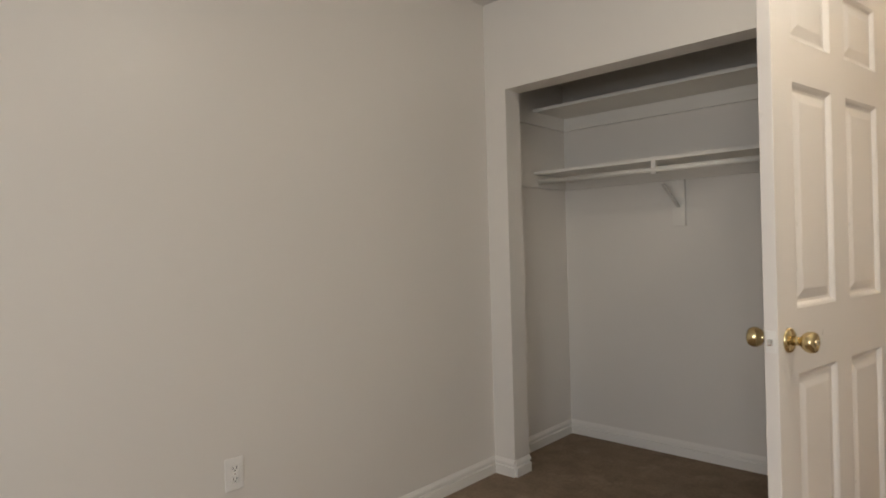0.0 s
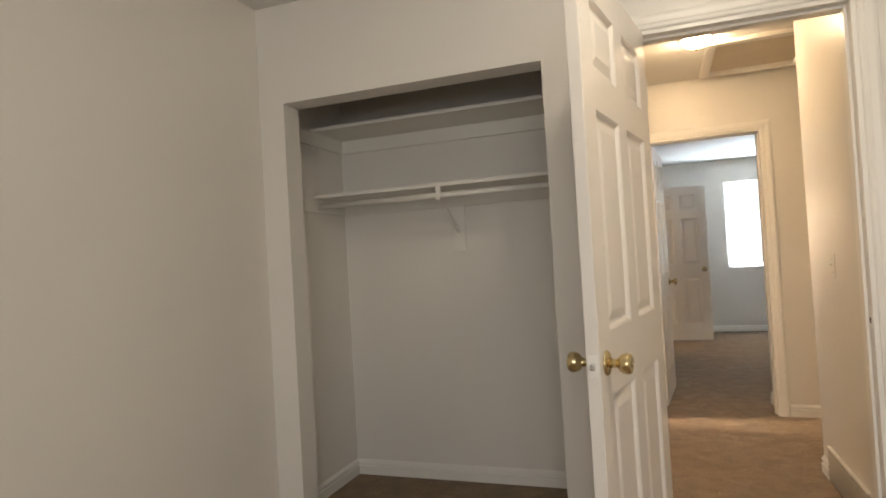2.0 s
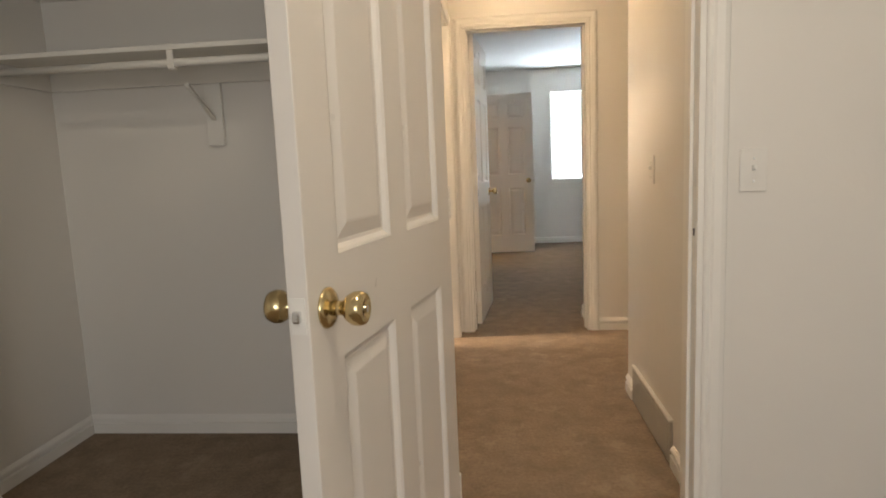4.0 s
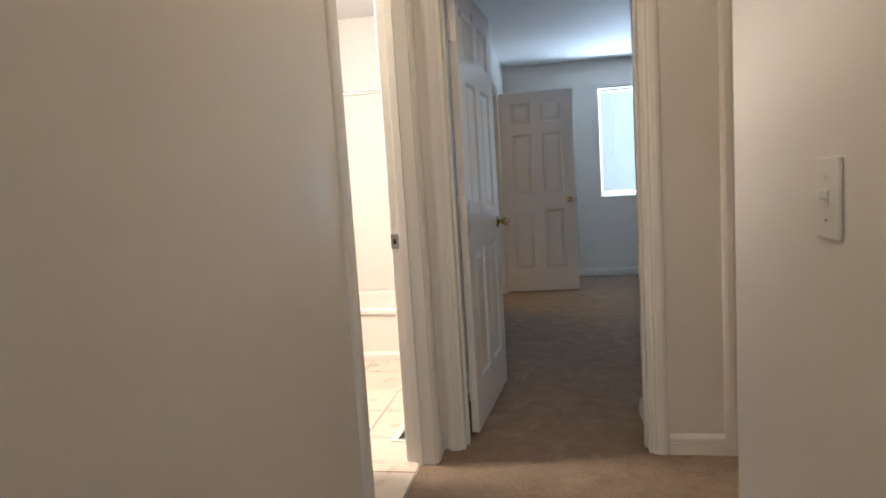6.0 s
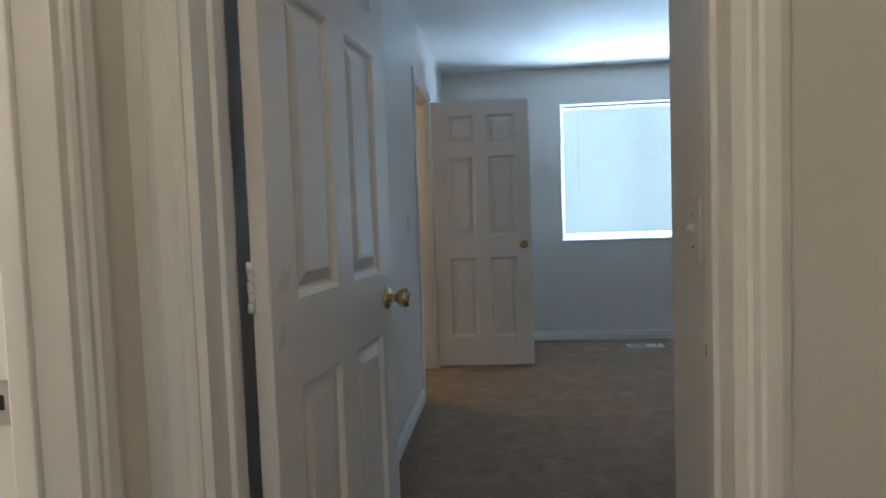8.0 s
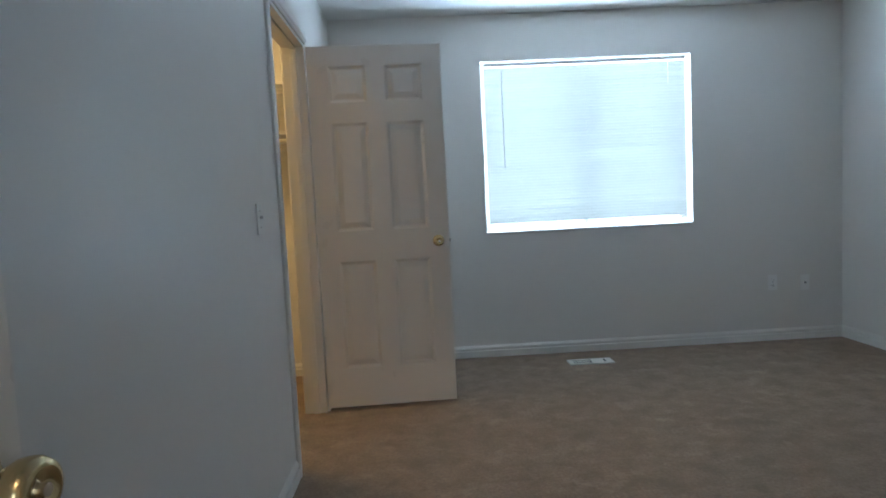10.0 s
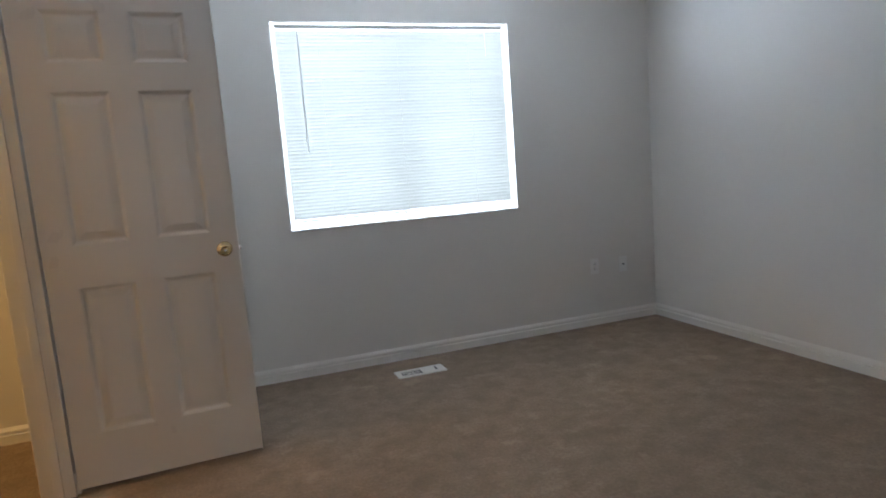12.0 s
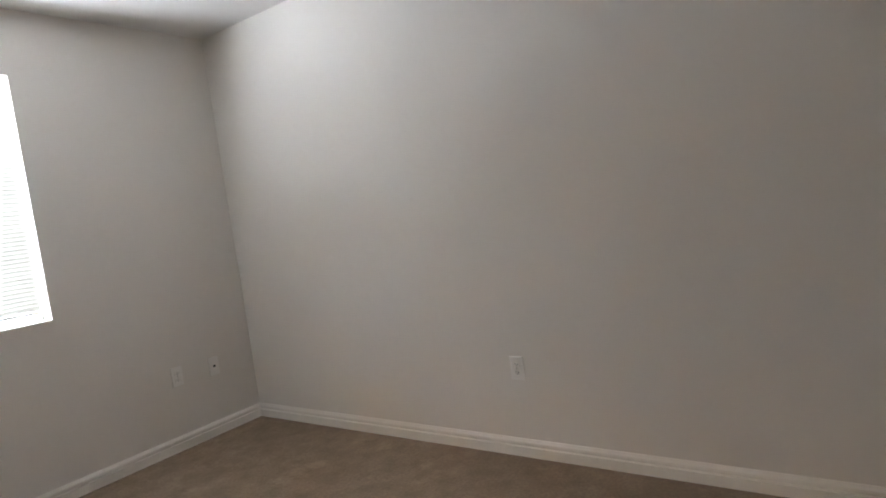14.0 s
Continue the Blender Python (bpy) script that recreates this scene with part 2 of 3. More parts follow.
def panel_door(name, m, label, width=.762, height=2.02, knob_sides=(1, -1), privacy=False):
    """A six-panel leaf: hinge edge at x = 0, free edge at x = width, thickness along y, at the pose m."""
    th, st, mu = .035, .112, .105
    d = tagged(empty(name, m), label, "door")
    pw = (width - 2 * st - mu) / 2
    us = [0, st, st + pw, st + pw + mu, width - st, width]
    zs = [0] + [v for r in ROWS for v in r] + [height]
    leaf = part("leaf", cells(us, zs, lambda i, k: not (i in (1, 3) and k in (1, 3, 5)), -th / 2, th / 2, lambda u, t, z: (u, t, z)), DOOR, d)
    mod = leaf.modifiers.new("bevel", 'BEVEL')
    mod.width, mod.segments, mod.limit_method = .0015, 1, 'ANGLE'
    for z0, z1 in ROWS:
        for u in (st, st + pw + mu):
            p = part("panel", panel_mesh(pw, z1 - z0, th - .001), DOOR, d)
            p.location = (u, 0, z0)
    kx, kz = width - .06, .925
    for s in knob_sides:
        ro = part("rosette", lathe([(.0, 0), (.033, 0), (.033, .003), (.029, .007), (.018, .010), (.0, .010)], 28, 'Y'), BRASS, d, "round brass rosette", True)
        ro.matrix_local = pose(kx, s * th / 2, kz, 0, 0, 0 if s > 0 else 180)
        kn = part("knob", lathe([(0, .008), (.013, .009), (.0115, .022), (.0125, .030), (.021, .036), (.0265, .046), (.0275, .056), (.0245, .064), (.017, .067), (.015, .0655), (0, .0655)], 28, 'Y'), BRASS, d, "polished brass door knob", True)
        kn.matrix_local = pose(kx, s * th / 2, kz, 0, 0, 0 if s > 0 else 180)
        part("key_button", lathe([(0, .065), (.006, .065), (.006, .0685), (0, .0685)], 12, 'Y'), STEEL, kn)
    part("latch_plate", box(width - .0005, width + .0015, -.0125, .0125, kz - .028, kz + .028, .0005), TRIM, d, "paint-covered latch plate")
    part("latch_bolt", box(width, width + .011, -.006, .006, kz - .009, kz + .009, .003), STEEL, d)
    for hz in (.20, 1.04, 1.80):
        h = part("hinge", box(-.0025, 0, -th / 2 + .002, th / 2, hz - .045, hz + .045, .0005), TRIM, d, "paint-covered butt hinge")
        for k in range(5):
            off = .0 if k % 2 else -.0035
            part("knuckle", lathe([(0, -.0088), (.0058, -.0088), (.0058, .0088), (0, .0088)], 10, 'Z', (-.008 + off, th / 2 - .004, hz + (k - 2) * .018)), TRIM, h, "", True)
    return d


def wall_plate(name, along, u, t, z, out, kind, label):
    """A switch or outlet plate on a wall's face, centre (u, z)."""
    m = {('x', -1): pose(u, t, z), ('x', 1): pose(u, t, z, 0, 0, 180), ('y', 1): pose(t, u, z, 0, 0, 90), ('y', -1): pose(t, u, z, 0, 0, -90)}[along, out]
    th = tagged(empty(name, m), label, "switch" if kind == "switch" else "outlet")
    part("plate", box(-.035, .035, -.006, 0, -.057, .057, .003), SWITCH if kind == "switch" else PLATE, th)
    if kind == "switch":
        part("slot", box(-.006, .006, -.0068, -.005, -.013, .013), SWITCH, th)
        tg = part("toggle", box(-.004, .004, -.019, -.004, -.004, .008, .0015), PLATE, th, "small switch toggle")
        tg.rotation_euler = (radians(-18), 0, 0)
        for s in (-.030, .030):
            part("screw", lathe([(0, 0), (.0032, 0), (.0028, -.0015), (0, -.0015)], 10, 'Y', (0, -.006, s)), STEEL, th)
    elif kind == "outlet":
        for s in (-.0195, .0195):
            r = part("receptacle", box(-.0165, .0165, -.0078, -.005, s - .014, s + .014, .004), PLATE, th)
            # slots and ground hole are raised black pieces, their inner shade as colour
            for x in (-.0065, .0065):
                part("slot", box(x - .0012, x + .0012, -.0084, -.0075, s - .002, s + .007), DARK, r)
            part("ground_hole_shade", lathe([(0, -.0075), (.0025, -.0075), (.0025, -.0084), (0, -.0084)], 8, 'Y', (0, 0, s - .007)), DARK, r)
        part("screw", lathe([(0, 0), (.003, 0), (.0025, -.0015), (0, -.0015)], 10, 'Y', (0, -.006, 0)), STEEL, th)
    else:
        part("socket", lathe([(0, -.004), (.007, -.004), (.006, -.014), (.0, -.014)], 12, 'Y'), DARK, th, "dark cable socket")
    return th


def dome_lamp(name, x, y, z, watts, color, label, r=.13, drop=.085):
    d = tagged(empty(name, pose(x, y, z)), label, "ceiling light")
    area = 2 * math.pi * r * r * .8
    strength = watts / (math.pi * area)
    prof = [(0, -drop)] + [(r * math.sin(a), -drop * math.cos(a)) for a in (.25, .5, .75, 1.0, 1.25, 1.5)] + [(r, -.002), (0, -.002)]
    part("shade", lathe(prof, 28), glow(name + "_glass", color, strength), d, "lit white glass dome", True)
    part("collar", lathe([(0, 0), (r + .012, 0), (r + .012, -.008), (r + .002, -.014), (0, -.014)], 28), TRIM, d, "", True)
    part("finial", lathe([(0, -drop - .020), (.006, -drop - .018), (.009, -drop - .010), (.004, -drop - .003), (.012, -drop + .001), (0, -drop + .002)], 12), BRASS, d, "small finial", True)
    return d


# ---- plan ----
AW, AN, AT = -1.277, 2.977, .125       # first room: west face, north face, wall thickness
HW, HN, HE = .295, 5.415, 1.212        # hall: west face, north face, east face
BW, BN, BE = .302, 10.14, 4.02         # bedroom: west, north, east faces
NT = .115
DAL, DAR = .388, 1.137                 # doorway out of the first room
DBL, DBR = .384, 1.193                 # bedroom doorway
TOP = 2.052
BY0, BY1 = 4.430, 5.280                # bath doorway
WY0, WY1 = 8.345, 9.140                # walk-in doorway
BX, TY, BB = -1.25, 6.72, 7.48         # bathroom west face, tub front, bathroom north face
HC = 4.29                              # hall's outer corner
NX, NE, NB = 1.53, 2.07, 5.75          # linen niche: west side, east side, back
EX, ES = 1.205, 5.84                   # entry wall of the bedroom: its face, bedroom's south face
CW, CB = -1.31, 3.805                  # closet: west and back faces
WN = 9.93                              # walk-in closet: north face
WIN = (1.367, 2.895, .907, 2.142)

tagged(link("floor", box(-3, 5, -2.5, 12, -.12, 0), CARPET), "worn beige-brown cut-pile carpet with vacuum and tread marks", "carpet", kind="structure")
tagged(link("ground", box(-600, 600, -600, 600, -.6, -.5), GROUND), "bare ground outside the house", "ground", kind="structure")
tagged(link("ceiling", box(-3, 5, -2.5, 12, CEIL, CEIL + .12), CEILING), "white textured drywall ceiling", "ceiling", kind="structure")

ROOM = "off-white orange-peel painted wall of the small room"
wall("wall_room_west", 'y', -1.7, AN + AT, AW - AT, AW, ROOM)
wall("wall_room_north", 'x', AW, HE + .7, AN, AN + AT, ROOM + " round closet and doorway", [(-1.146, .062, 0, 2.005), (DAL, DAR, 0, TOP)])
wall("wall_room_east", 'y', -1.7, AN, 2.1, 2.1 + AT, ROOM)
wall("wall_room_south", 'x', AW - AT, 2.1 + AT, -1.7 - AT, -1.7, ROOM + " with a window", [(.25, 1.75, .92, 2.12)])
wall("wall_closet_back", 'x', AW - AT, HW - NT, CB, CB + .1, "off-white back wall of the open closet")
wall("wall_closet_west", 'y', AN + AT, CB, CW - AT, CW, "off-white side wall of the open closet")
HALL = "cream-lit off-white wall of the hall"
wall("wall_hall_west", 'y', AN + AT, HN, HW - NT, HW, HALL + " with the bath doorway", [(BY0, BY1, 0, TOP)])
wall("wall_hall_east", 'y', AN + AT, HC, HE, HE + .12, HALL + " that ends in an outer corner")
wall("wall_hall_north", 'x', HW - NT, 2.6, HN, HN + NT, HALL + " round bedroom doorway and linen shelves", [(DBL, DBR, 0, TOP), (NX, NE, 0, TOP)])
wall("wall_hall_south", 'x', HE + .12, 2.6, HC - .12, HC, HALL)
wall("wall_hall_end", 'y', HC, HN, 2.6, 2.72, HALL)
wall("wall_linen_back", 'x', 1.30, 2.35, NB, NB + .019, "back wall of the linen niche")
wall("wall_linen_west", 'y', HN + NT, NB, EX + .105, NX, "side wall of the linen niche")
wall("wall_linen_east", 'y', HN + NT, NB, NE, NE + .1, "side wall of the linen niche")
BED = "pale grey-white painted bedroom wall"
wall("wall_bedroom_entry", 'y', HN + NT, ES, EX, EX + .105, BED + " beside the entry")
wall("wall_bedroom_south", 'x', EX + .105, BE + .12, NB + .02, ES, BED)
wall("wall_bedroom_west", 'y', HN + NT, BN, BW - NT, BW, BED + " with the walk-in doorway", [(WY0, WY1, 0, TOP)])
wall("wall_bedroom_north", 'x', BW - NT, BE + .12, BN, BN + .16, BED + " round the window", [WIN])
wall("wall_bedroom_east", 'y', ES, BN, BE, BE + .12, BED)
WIC = "cream-lit wall of the walk-in closet"
wall("wall_walkin_north", 'x', -1.6, BW - NT, WN, WN + .1, WIC)
wall("wall_walkin_west", 'y', 7.70, WN + .1, -1.7, -1.6, WIC)
wall("wall_walkin_south", 'x', -1.6, BW - NT, 7.60, 7.70, WIC)
BATH = "warm white painted bathroom wall"
wall("wall_bath_west", 'y', 3.93, BB + .1, BX - .1, BX, BATH + " with a small window", [(5.88, 6.54, 1.17, 2.03)])
wall("wall_bath_north", 'x', BX, HW - NT, BB, BB + .1, BATH)
wall("wall_bath_south", 'x', BX - .1, HW - NT, 3.93, 3.96, BATH)
wall("wall_bath_east", 'y', HN, BB, HW - NT - .003, HW - .02, BATH)

# baseboards
for p0, p1, o in [((AW, -1.7), (AW, AN), (1, 0)), ((AW, AN), (-1.146, AN), (0, -1)), ((DAR + .064, AN), (2.1, AN), (0, -1)), 
                  ((-1.146, AN), (-1.146, AN + AT), (1, 0)), ((CW, AN + AT), (CW, CB), (1, 0)), ((CW, CB), (HW - NT, CB), (0, -1)),
                  ((HE, 4.155), (HE, HC), (-1, 0)), ((HE, AN + AT), (HE, 3.50), (-1, 0)), ((HE, HC), (2.6, HC), (0, 1)),
                  ((HW, AN + AT), (HW, BY0 - .06), (1, 0)), ((HW, BY1 + .06), (HW, HN), (1, 0)),
                  ((DBR + .06, HN), (NX - .062, HN), (0, -1)), ((NX, NB), (NE, NB), (0, -1)),
                  ((BW, HN + NT), (BW, WY0 - .06), (1, 0)), ((BW, WY1 + .004), (BW, BN), (1, 0)), ((BW, BN), (BE, BN), (0, -1)),
                  ((BE, ES), (BE, BN), (-1, 0)), ((EX, HN + NT + .02), (EX, ES), (-1, 0)), ((EX, ES), (BE, ES), (0, 1)), ((-1.6, WN), (BW - NT, WN), (0, -1)), ((-1.6, 7.7), (-1.6, WN), (1, 0))]:
    baseboard(p0, p1, o)

# door frames
door_frame("door_frame_1", 'x', DAL, DAR, AN, AN + AT, TOP, "white painted door frame of the small room", [(AN, -1, (1, 1, 1)), (AN + AT, 1, (1, 1, 0))], (AN + .038, AN + .072), (DAR - .018, AN + .020, -1))
door_frame("door_frame_2", 'x', DBL, DBR, HN, HN + NT, TOP, "white painted bedroom door frame", [(HN, -1, (1, 1, 1)), (HN + NT, 1, (0, 1, 0))], (HN + .05, HN + .084), (DBR - .018, HN + .105, -1))
door_frame("door_frame_3", 'y', BY0, BY1, HW - NT, HW, TOP, "white painted bathroom door frame", [(HW, 1, (1, 1, 1)), (HW - NT, -1, (1, 1, 1))], (HW - .084, HW - .05), (BY1 - .018, HW - .105, -1), STEEL)
door_frame("door_frame_4", 'y', WY0, WY1, BW - NT, BW, TOP, "white painted walk-in closet door frame", [(BW, 1, (1, 1, 0)), (BW - NT, -1, (1, 1, 1))], (BW - .072, BW - .038), (WY0 + .018, BW - .020, 1))
niche_frame = tagged(empty("linen_niche_casing"), "white painted casing round the linen niche", "trim", kind="structure")
casing("casing", niche_frame, 'x', NX, NE, TOP, HN, -1)

# doors
panel_door("door_1", pose(DAL + .046, AN - .022, .012, 0, 0, -100.5), "white six-panel door standing open, polished brass knobs", .815)
panel_door("door_2", pose(DBL + .046, HN + NT + .028, .018, 0, 0, 84.5), "white six-panel bedroom door standing open on painted hinges", .75)
panel_door("door_3", pose(HW - NT - .016, BY0 + .022, .02, 0, 0, 111.5), "white six-panel bathroom door standing half open", .765)
panel_door("door_4", pose(BW + .008, WY1 + .018, .018, 0, 0, 2.6), "white six-panel walk-in closet door standing fully open", .735)

# ---- first room: closet shelves ----
def closet_shelf(z, x0, x1, y0, y1, label, rod):
    s = tagged(empty("closet_shelf", pose(0, 0, z)), label, "shelf")
    part("board", box(x0, x1, y0, y1, -.018, 0, .002), SHELF, s)
    part("back_cleat", box(x0, x1, y1 - .019, y1, -.095, -.0185, .002), SHELF, s)
    part("side_cleat", box(x0, x0 + .018, y0 - .22, y1 - .02, -.095, -.0185, .002), SHELF, s)
    if rod:
        part("rod", lathe([(0, x0), (.015, x0), (.015, x1), (0, x1)], 14, 'X', (0, y0 + .02, -.062)), SHELF, s, "white closet rod", True)
        for xb in (-.585,):
            br = part("bracket", box(xb - .012, xb + .012, y0 + .004, y0 + .012, -.085, .004, .001), SHELF, s, "white shelf and rod bracket")
            part("hook", lathe([(0, xb - .014), (.019, xb - .014), (.019, xb + .014), (0, xb + .014)], 12, 'X', (0, y0 + .02, -.066)), SHELF, br)
            bm = bmesh.new()
            for a in ((xb - .008, y0 + .11, -.12), (xb + .008, y0 + .11, -.12), (xb + .008, y1 - .022, -.235), (xb - .008, y1 - .022, -.235)):
                bm.verts.new(a)
            bm.faces.new(bm.verts)
            r = bmesh.ops.extrude_face_region(bm, geom=bm.faces[:])
            for v in r["geom"]:
                if isinstance(v, bmesh.types.BMVert):
                    v.co.z -= .012
            part("brace", bm, SHELF, br)
            part("wall_block", box(xb - .035, xb + .035, y1 - .02, y1, -.35, -.096, .002), SHELF, s)
    return s


closet_shelf(1.630, CW, HW - NT - .002, 3.465, CB - .002, "white painted closet shelf with hanging rod and bracket", True)
closet_shelf(2.000, CW, HW - NT - .002, 3.465, CB - .002, "white painted upper closet shelf", False)

wall_plate("outlet", 'y', 1.50, AW, .425, 1, "outlet", "white duplex outlet on the small room wall")
wall_plate("light_switch", 'x', 1.259, AN, 1.108, -1, "switch", "white toggle light switch beside the door frame")

# ---- hall ----
wall_plate("light_switch", 'y', 3.83, HE, 1.105, -1, "switch", "white toggle light switch on the hall wall")
dome_lamp("hall_ceiling_light", .735, 4.46, CEIL, LAMP_HALL, (1, .70, .39), "lit white glass dome ceiling light in the hall", .085, .062)
hatch = tagged(empty("attic_hatch", pose(0, 0, CEIL)), "cream attic hatch with moulded frame in the hall ceiling", "hatch", kind="structure")
for b in ((.80, 1.45, 4.56, 4.62), (.80, 1.45, 5.26, 5.32), (.80, .86, 4.62, 5.26), (1.39, 1.45, 4.62, 5.26)):
    part("frame", box(*b, -.03, 0, .006), TRIM, hatch)
part("panel", box(.86, 1.39, 4.62, 5.26, -.006, 0), HATCH, hatch)
vent = tagged(empty("return_vent"), "white painted low return-air grille on the hall wall", "vent")
part("frame", box(HE - .012, HE, 3.51, 4.145, .004, .170, .004), GRILLE, vent)
part("top_edge", box(HE - .016, HE, 3.51, 4.145, .1705, .180, .002), VENT, vent)
for k in range(14):
    part("louvre", box(HE - .0155, HE - .0115, 3.535, 4.12, .018 + k * .010, .0235 + k * .010), GRILLE, vent)
for z in (.620, .978, 1.338, 1.70):
    tagged(link("linen_shelf", box(NX, NE, HN + .03, NB - .002, z - .02, z, .002), SHELF), "white painted linen shelf", "shelf", "linen shelves")

# ---- bedroom ----
wall_plate("light_switch", 'y', 7.98, BW, 1.13, 1, "switch", "white toggle light switch on the bedroom wall")
wall_plate("light_switch", 'y', 5.675, EX, 1.13, -1, "switch", "white toggle light switch beside the bedroom entry")
wall_plate("outlet", 'y', 8.146, BE, .430, -1, "outlet", "white duplex outlet on the bedroom wall")
wall_plate("outlet", 'x', 3.485, BN, .435, -1, "outlet", "white duplex outlet near the bedroom corner")
wall_plate("cable_outlet", 'x', 3.73, BN, .425, -1, "cable", "small white cable outlet plate near the bedroom corner")


def floor_register(name, m, w, d, label):
    v = tagged(empty(name, m), label, "vent")
    for b in ((0, w, 0, .018), (0, w, d - .018, d), (0, .03, .018, d - .018), (w - .03, w, .018, d - .018), (w * .52, w - .03, .018, d - .018)):
        part("frame", box(*b, 0, .007, .002), VENT, v)
    # black sheet on the floor paints the shade down the duct opening
    part("duct_shade", box(.03, w - .03, .018, d - .018, .0005, .001), DARK, v)
    part("damper_lever", box(w - .06, w - .05, d * .3, d * .7, .007, .010), DARK, v)
    n = 12
    for k in range(n):
        x = .034 + (w * .5 - .034) * k / n
        bm = box(x, x + .0035, .018, d - .018, .001, .0028)
        part("fin", bm, VENT, v)
    return v


floor_register("floor_register", pose(1.862, 9.775, 0), .305, .125, "white metal floor heating register on the carpet")

x0, x1, z0, z1 = WIN
win = tagged(empty("window_1"), "bedroom window with white frame behind closed blinds", "window", kind="structure")
fy = BN + .10
for b in ((x0, x0 + .04, z0, z1), (x1 - .04, x1, z0, z1), (x0 + .04, x1 - .04, z0, z0 + .04), (x0 + .04, x1 - .04, z1 - .04, z1), ((x0 + x1) / 2 - .012, (x0 + x1) / 2 + .012, z0 + .04, z1 - .04)):
    part("window_frame", box(b[0], b[1], fy, fy + .05, b[2], b[3], .003), PLATE, win)
for a, b in ((x0 + .04, (x0 + x1) / 2 - .012), ((x0 + x1) / 2 + .012, x1 - .04)):
    p = part("pane", box(a, b, fy + .022, fy + .027, z0 + .04, z1 - .04), GLASS, win)
    p.visible_shadow = False
part("sill", box(x0 + .001, x1 - .001, BN - .006, fy, z0, z0 + .012, .003), TRIM, win)

blind = tagged(empty("mini_blind", pose(0, BN + .045, 0)), "closed white mini blinds glowing with daylight in the window", "blind")
bx0, bx1 = x0 + .028, x1 - .028
part("headrail", box(bx0, bx1, -.014, .014, z1 - .034, z1 - .008, .003), PLATE, blind)
part("bottom_rail", box(bx0, bx1, -.011, .011, z0 + .052, z0 + .064, .003), PLATE, blind)
for cx in (bx0 + .25, (bx0 + bx1) / 2, bx1 - .25):
    part("ladder_cord", box(cx - .0006, cx + .0006, -.0135, -.0125, z0 + .06, z1 - .03), SLAT, blind)
part("wand", lathe([(0, z1 - .76), (.004, z1 - .76), (.0035, z1 - .04), (0, z1 - .04)], 8, 'Z', (bx0 + .125, -.024, 0)), STEEL, blind, "clear tilt wand")
part("lift_cord", lathe([(0, z1 - .20), (.002, z1 - .20), (.002, z1 - .04), (0, z1 - .04)], 6, 'Z', (bx1 - .13, -.02, 0)), PLATE, blind)

# window of the first room, behind the walk
w2 = tagged(empty("window_2"), "white framed window of the small room", "window", kind="structure")
for b in ((.25, .29, .92, 2.12), (1.71, 1.75, .92, 2.12), (.29, 1.71, .92, .96), (.29, 1.71, 2.08, 2.12)):
    part("window_frame", box(b[0], b[1], -1.79, -1.75, b[2], b[3], .003), PLATE, w2)
dome_lamp("room_ceiling_light", .71, 1.86, CEIL, LAMP_ROOM, (1, .84, .62), "lit glass dome ceiling light in the small room")

# ---- walk-in closet ----
dome_lamp("walkin_ceiling_light", -.75, 9.0, CEIL, LAMP_WIC, (1, .60, .20), "lit ceiling light of the walk-in closet")
for z in (1.65, 1.96):
    s = tagged(empty("walkin_shelf", pose(0, 0, z)), "white painted walk-in closet shelf", "shelf")
    part("board", box(-1.598, BW - NT - .002, WN - .32, WN - .002, -.02, 0, .002), SHELF, s)
    part("cleat", box(-1.598, BW - NT - .002, WN - .021, WN - .002, -.10, -.0205, .002), SHELF, s)
    if z < 2:
        part("rod", lathe([(0, -1.598), (.015, -1.598), (.015, BW - NT - .002), (0, BW - NT - .002)], 12, 'X', (0, WN - .30, -.06)), SHELF, s, "white closet rod", True)

# ---- bathroom ----
dome_lamp("bath_ceiling_light", -.55, 5.2, CEIL, LAMP_BATH, (1, .75, .51), "lit bathroom ceiling light")
w3 = tagged(empty("window_3"), "small bathroom window with bright frosted light", "window", kind="structure")
for b in ((5.88, 5.915, 1.17, 2.03), (6.505, 6.54, 1.17, 2.03), (5.915, 6.505, 1.17, 1.205), (5.915, 6.505, 1.995, 2.03)):
    part("window_frame", box(BX - .08, BX - .04, b[0], b[1], b[2], b[3], .003), PLATE, w3)
p = part("pane", box(BX - .062, BX - .058, 5.915, 6.505, 1.205, 1.995), GLASS, w3)
p.visible_shadow = False


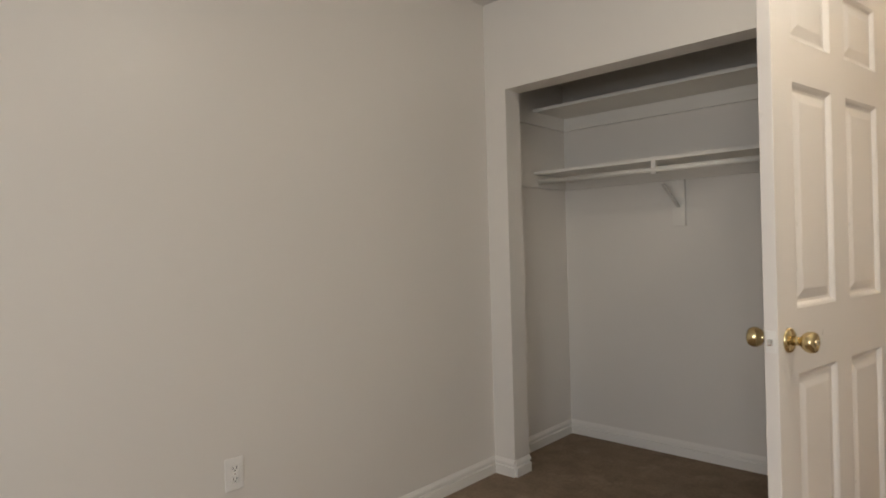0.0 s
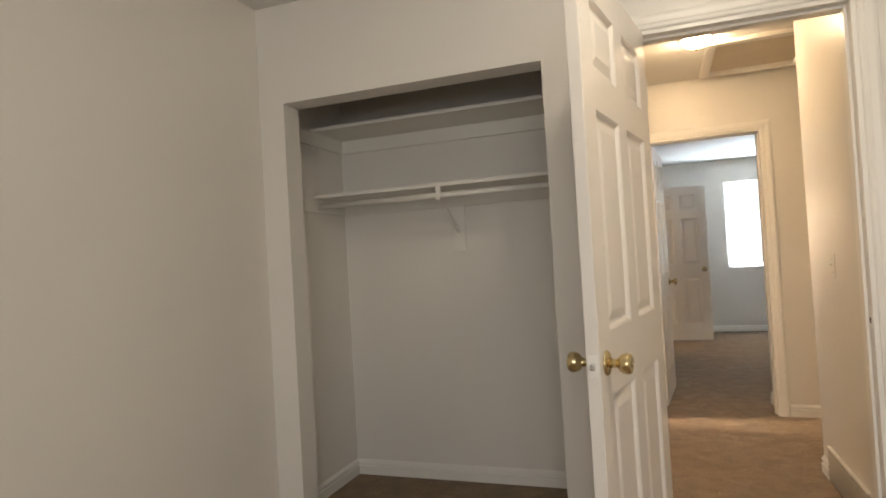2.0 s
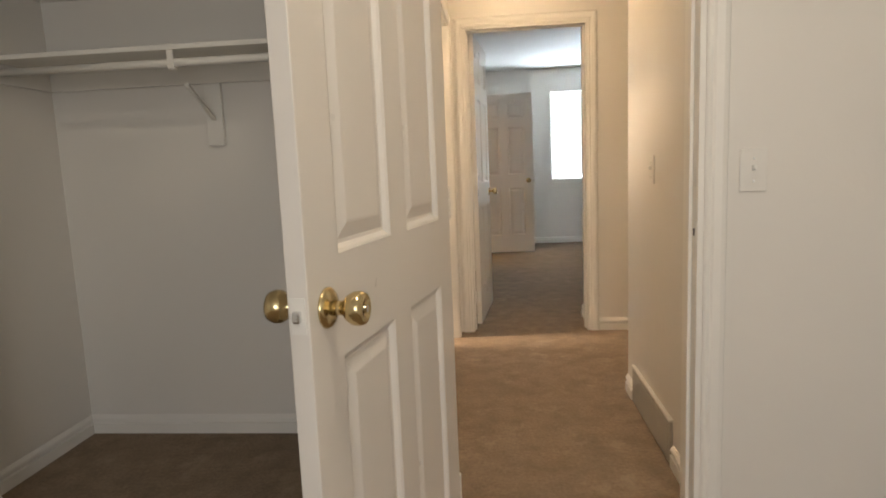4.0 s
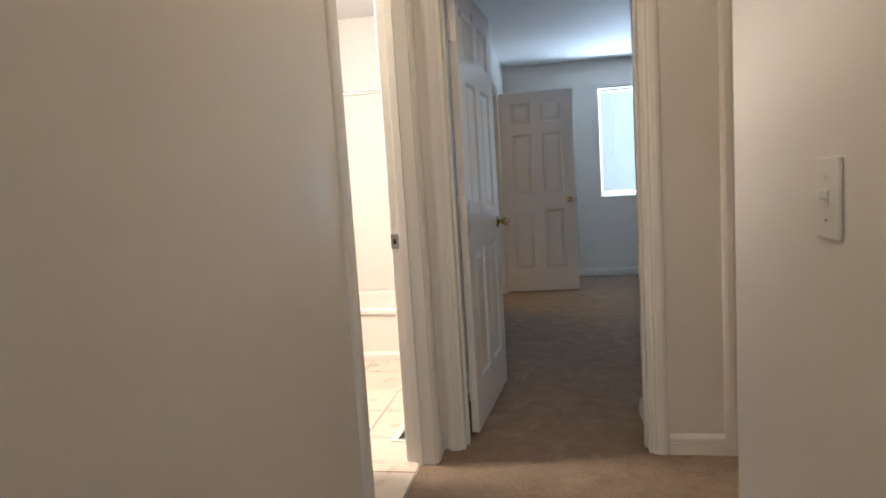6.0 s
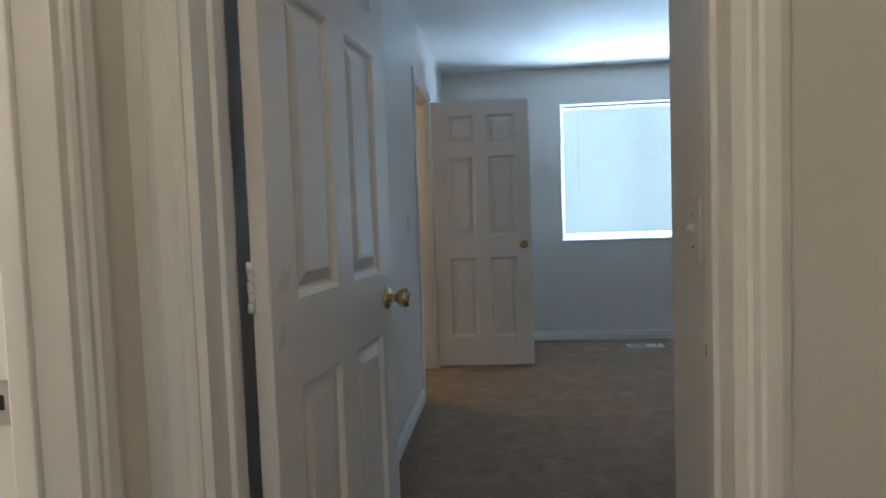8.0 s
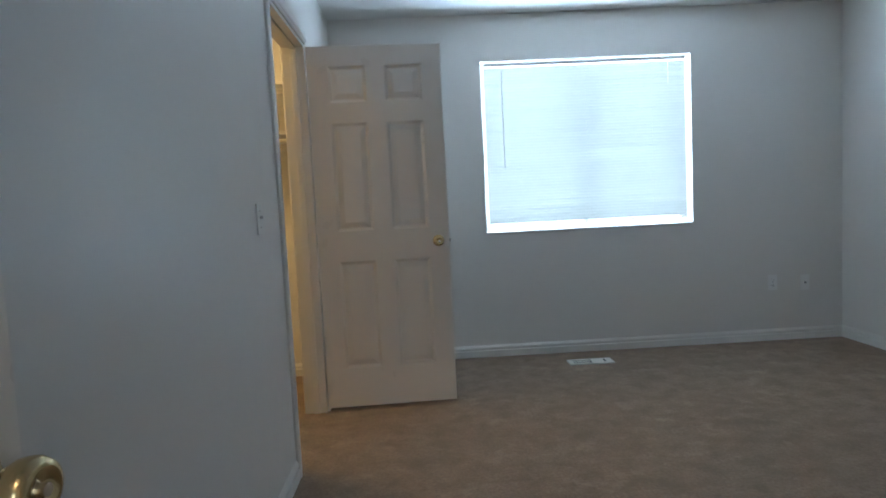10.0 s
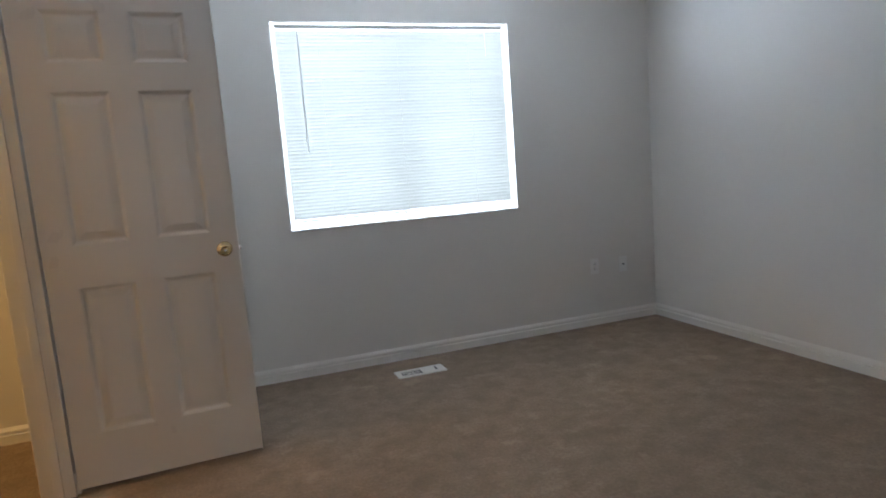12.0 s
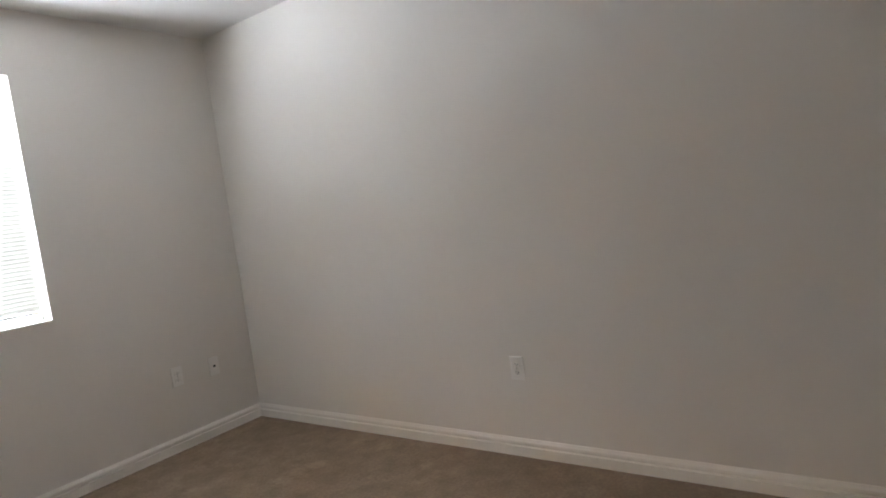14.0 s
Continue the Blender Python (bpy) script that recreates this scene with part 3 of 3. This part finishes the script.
def bathtub():
    t = tagged(empty("bathtub", pose(BX, TY, 0)), "cream white alcove bathtub with plain apron", "bathtub")
    L, W, H = HW - NT - BX - .004, BB - TY - .003, .37
    bm = bmesh.new()

    def ring(x0, x1, y0, y1, z, r, n=6):
        out = []
        for cx, cy, a0 in ((x1 - r, y1 - r, 0), (x0 + r, y1 - r, 90), (x0 + r, y0 + r, 180), (x1 - r, y0 + r, 270)):
            for i in range(n + 1):
                a = radians(a0 + 90 * i / n)
                out.append(bm.verts.new((cx + r * math.cos(a), cy + r * math.sin(a), z)))
        return out
    rings = [ring(0, L, 0.012, W, 0, .004), ring(0, L, .012, W, .05, .004), ring(0, L, .03, W, .07, .004), ring(0, L, .02, W, H - .05, .004), ring(0, L, 0, W, H - .035, .006),
             ring(0, L, 0, W, H - .01, .01), ring(.006, L - .006, .008, W - .006, H, .012), ring(.09, L - .09, .07, W - .06, H, .12), ring(.10, L - .10, .08, W - .07, H - .02, .12),
             ring(.16, L - .14, .13, W - .12, .12, .14), ring(.24, L - .22, .2, W - .19, .08, .14)]
    for a, b in zip(rings, rings[1:]):
        for i in range(len(a)):
            j = (i + 1) % len(a)
            bm.faces.new((a[i], a[j], b[j], b[i]))
    bm.faces.new(rings[-1])
    bm.faces.new(rings[0])
    part("basin", bm, ACRYL, t)
    return t


bathtub()
sur = tagged(empty("tub_surround"), "cream moulded acrylic tub surround panels", "tub surround", kind="structure")
part("end_panel", box(BX + .001, BX + .015, TY - .015, BB - .015, .37, 1.83, .004), ACRYL, sur)
part("back_panel", box(BX + .015, HW - NT - .02, BB - .017, BB - .002, .37, 1.83, .004), ACRYL, sur)
part("corner_column", box(BX + .0155, BX + .04, BB - .042, BB - .0175, .37, 1.83, .012), ACRYL, sur)
part("soap_ledge", box(-1.04, -.84, BB - .07, BB - .017, .79, .83, .015), ACRYL, sur)
rib = part("rib", box(-.795, -.755, BB - .035, BB - .017, .375, 1.67, .008), ACRYL, sur)
# small near-black disc on the front of the rib
part("dark_spot", lathe([(0, 0), (.010, 0), (.010, -.004), (0, -.004)], 12, 'Y', (-.775, BB - .0355, .745)), DARK, rib)
rod = tagged(empty("shower_rod"), "chrome shower curtain rod over the bathtub", "curtain rod")
part("tube", lathe([(0, BX + .002), (.0125, BX + .002), (.0125, HW - NT - .004), (0, HW - NT - .004)], 16, 'X', (0, TY + .02, 1.785)), STEEL, rod, "", True)
part("flange", lathe([(0, BX + .0005), (.03, BX + .0005), (.026, BX + .015), (0, BX + .015)], 16, 'X', (0, TY + .02, 1.785)), STEEL, rod, "", True)


def toilet(m):
    t = tagged(empty("toilet", m), "white porcelain two-piece toilet with closed lid", "toilet")

    def oval(bm, cx, rx, ry, z, n=32, egg=.12):
        return [bm.verts.new((cx + rx * math.cos(a) * (1 + egg * math.cos(a) * .5), ry * math.sin(a) * (1 - egg * math.cos(a)), z)) for a in (2 * math.pi * i / n for i in range(n))]

    def loft(rs):
        bm = bmesh.new()
        rings = [oval(bm, *r) for r in rs]
        for a, b in zip(rings, rings[1:]):
            for i in range(len(a)):
                j = (i + 1) % len(a)
                bm.faces.new((a[i], a[j], b[j], b[i]))
        bm.faces.new(rings[0])
        bm.faces.new(rings[-1])
        return bm
    part("bowl", loft([(.34, .22, .115, 0), (.34, .22, .115, .03), (.35, .20, .10, .08), (.36, .19, .10, .18), (.41, .21, .13, .26), (.46, .235, .17, .33), (.47, .245, .185, .38), (.47, .24, .18, .39)]), PORC, t, "", True)
    part("seat", loft([(.47, .235, .18, .391), (.47, .245, .187, .397), (.47, .243, .185, .408), (.47, .235, .18, .412)]), PORC, t, "", True)
    part("lid", loft([(.465, .235, .18, .414), (.465, .243, .186, .420), (.465, .238, .182, .432), (.465, .20, .15, .437), (.465, .1, .08, .439)]), PORC, t, "closed white toilet lid", True)
    tank = part("tank", box(.01, .19, -.20, .19, .37, .70, .02), PORC, t)
    part("tank_lid", box(.0, .20, -.21, .20, .70, .735, .01), PORC, tank)
    part("flush_lever", box(.20, .215, -.17, -.10, .62, .64, .004), STEEL, tank, "chrome flush lever")
    part("shelf", box(.05, .30, -.11, .11, .30, .385, .02), PORC, t)
    for s in (-.07, .07):
        part("seat_hinge", box(.23, .26, s - .02, s + .02, .39, .425, .005), PORC, t)
    return t


toilet(pose(BX + .005, 6.245, .012) @ Matrix.Diagonal((1.02, 1.0, 1.03, 1)))
floor_register("bath_floor_register", pose(.05, 5.45, .012), .105, .25, "white metal floor register on the bathroom tile")

# ---- pieces ----
bathfloor = tagged(link("bath_floor", box(BX, HW - .06, 3.96, BB, .001, .006), GROUT), "cream ceramic tile floor with grey-beige grout", "tile floor", kind="structure")
T = .33
tile_mesh = None
for i in range(6):
    for k in range(12):
        tx, ty = -1.405 + i * T, 3.85 + k * T
        a, b, c, d = max(tx + .003, BX + .002), min(tx + T - .003, HW - .065), max(ty + .003, 3.962), min(ty + T - .003, BB - .002)
        if b - a > .02 and d - c > .02:
            part("tile", box(a, b, c, d, .0055, .012, .0015), TILE, bathfloor)

pitch = .0212
slat = bmesh.new()
cols = []
for x in (bx0, bx1):
    cols.append([slat.verts.new((x, -.0125 + .025 * i / 4, .0022 * math.sin(math.pi * i / 4))) for i in range(5)])
for i in range(4):
    slat.faces.new((cols[0][i], cols[0][i + 1], cols[1][i + 1], cols[1][i]))
first = part("slat", slat, SLAT, blind, "", True)
n = int((z1 - .04 - z0 - .07) / pitch)
for k in range(n):
    ob = first if k == 0 else new("slat", first.data)
    ob.parent = blind
    ob.matrix_local = pose(0, 0, z0 + .078 + k * pitch, SLAT_TILT, 0, 0)
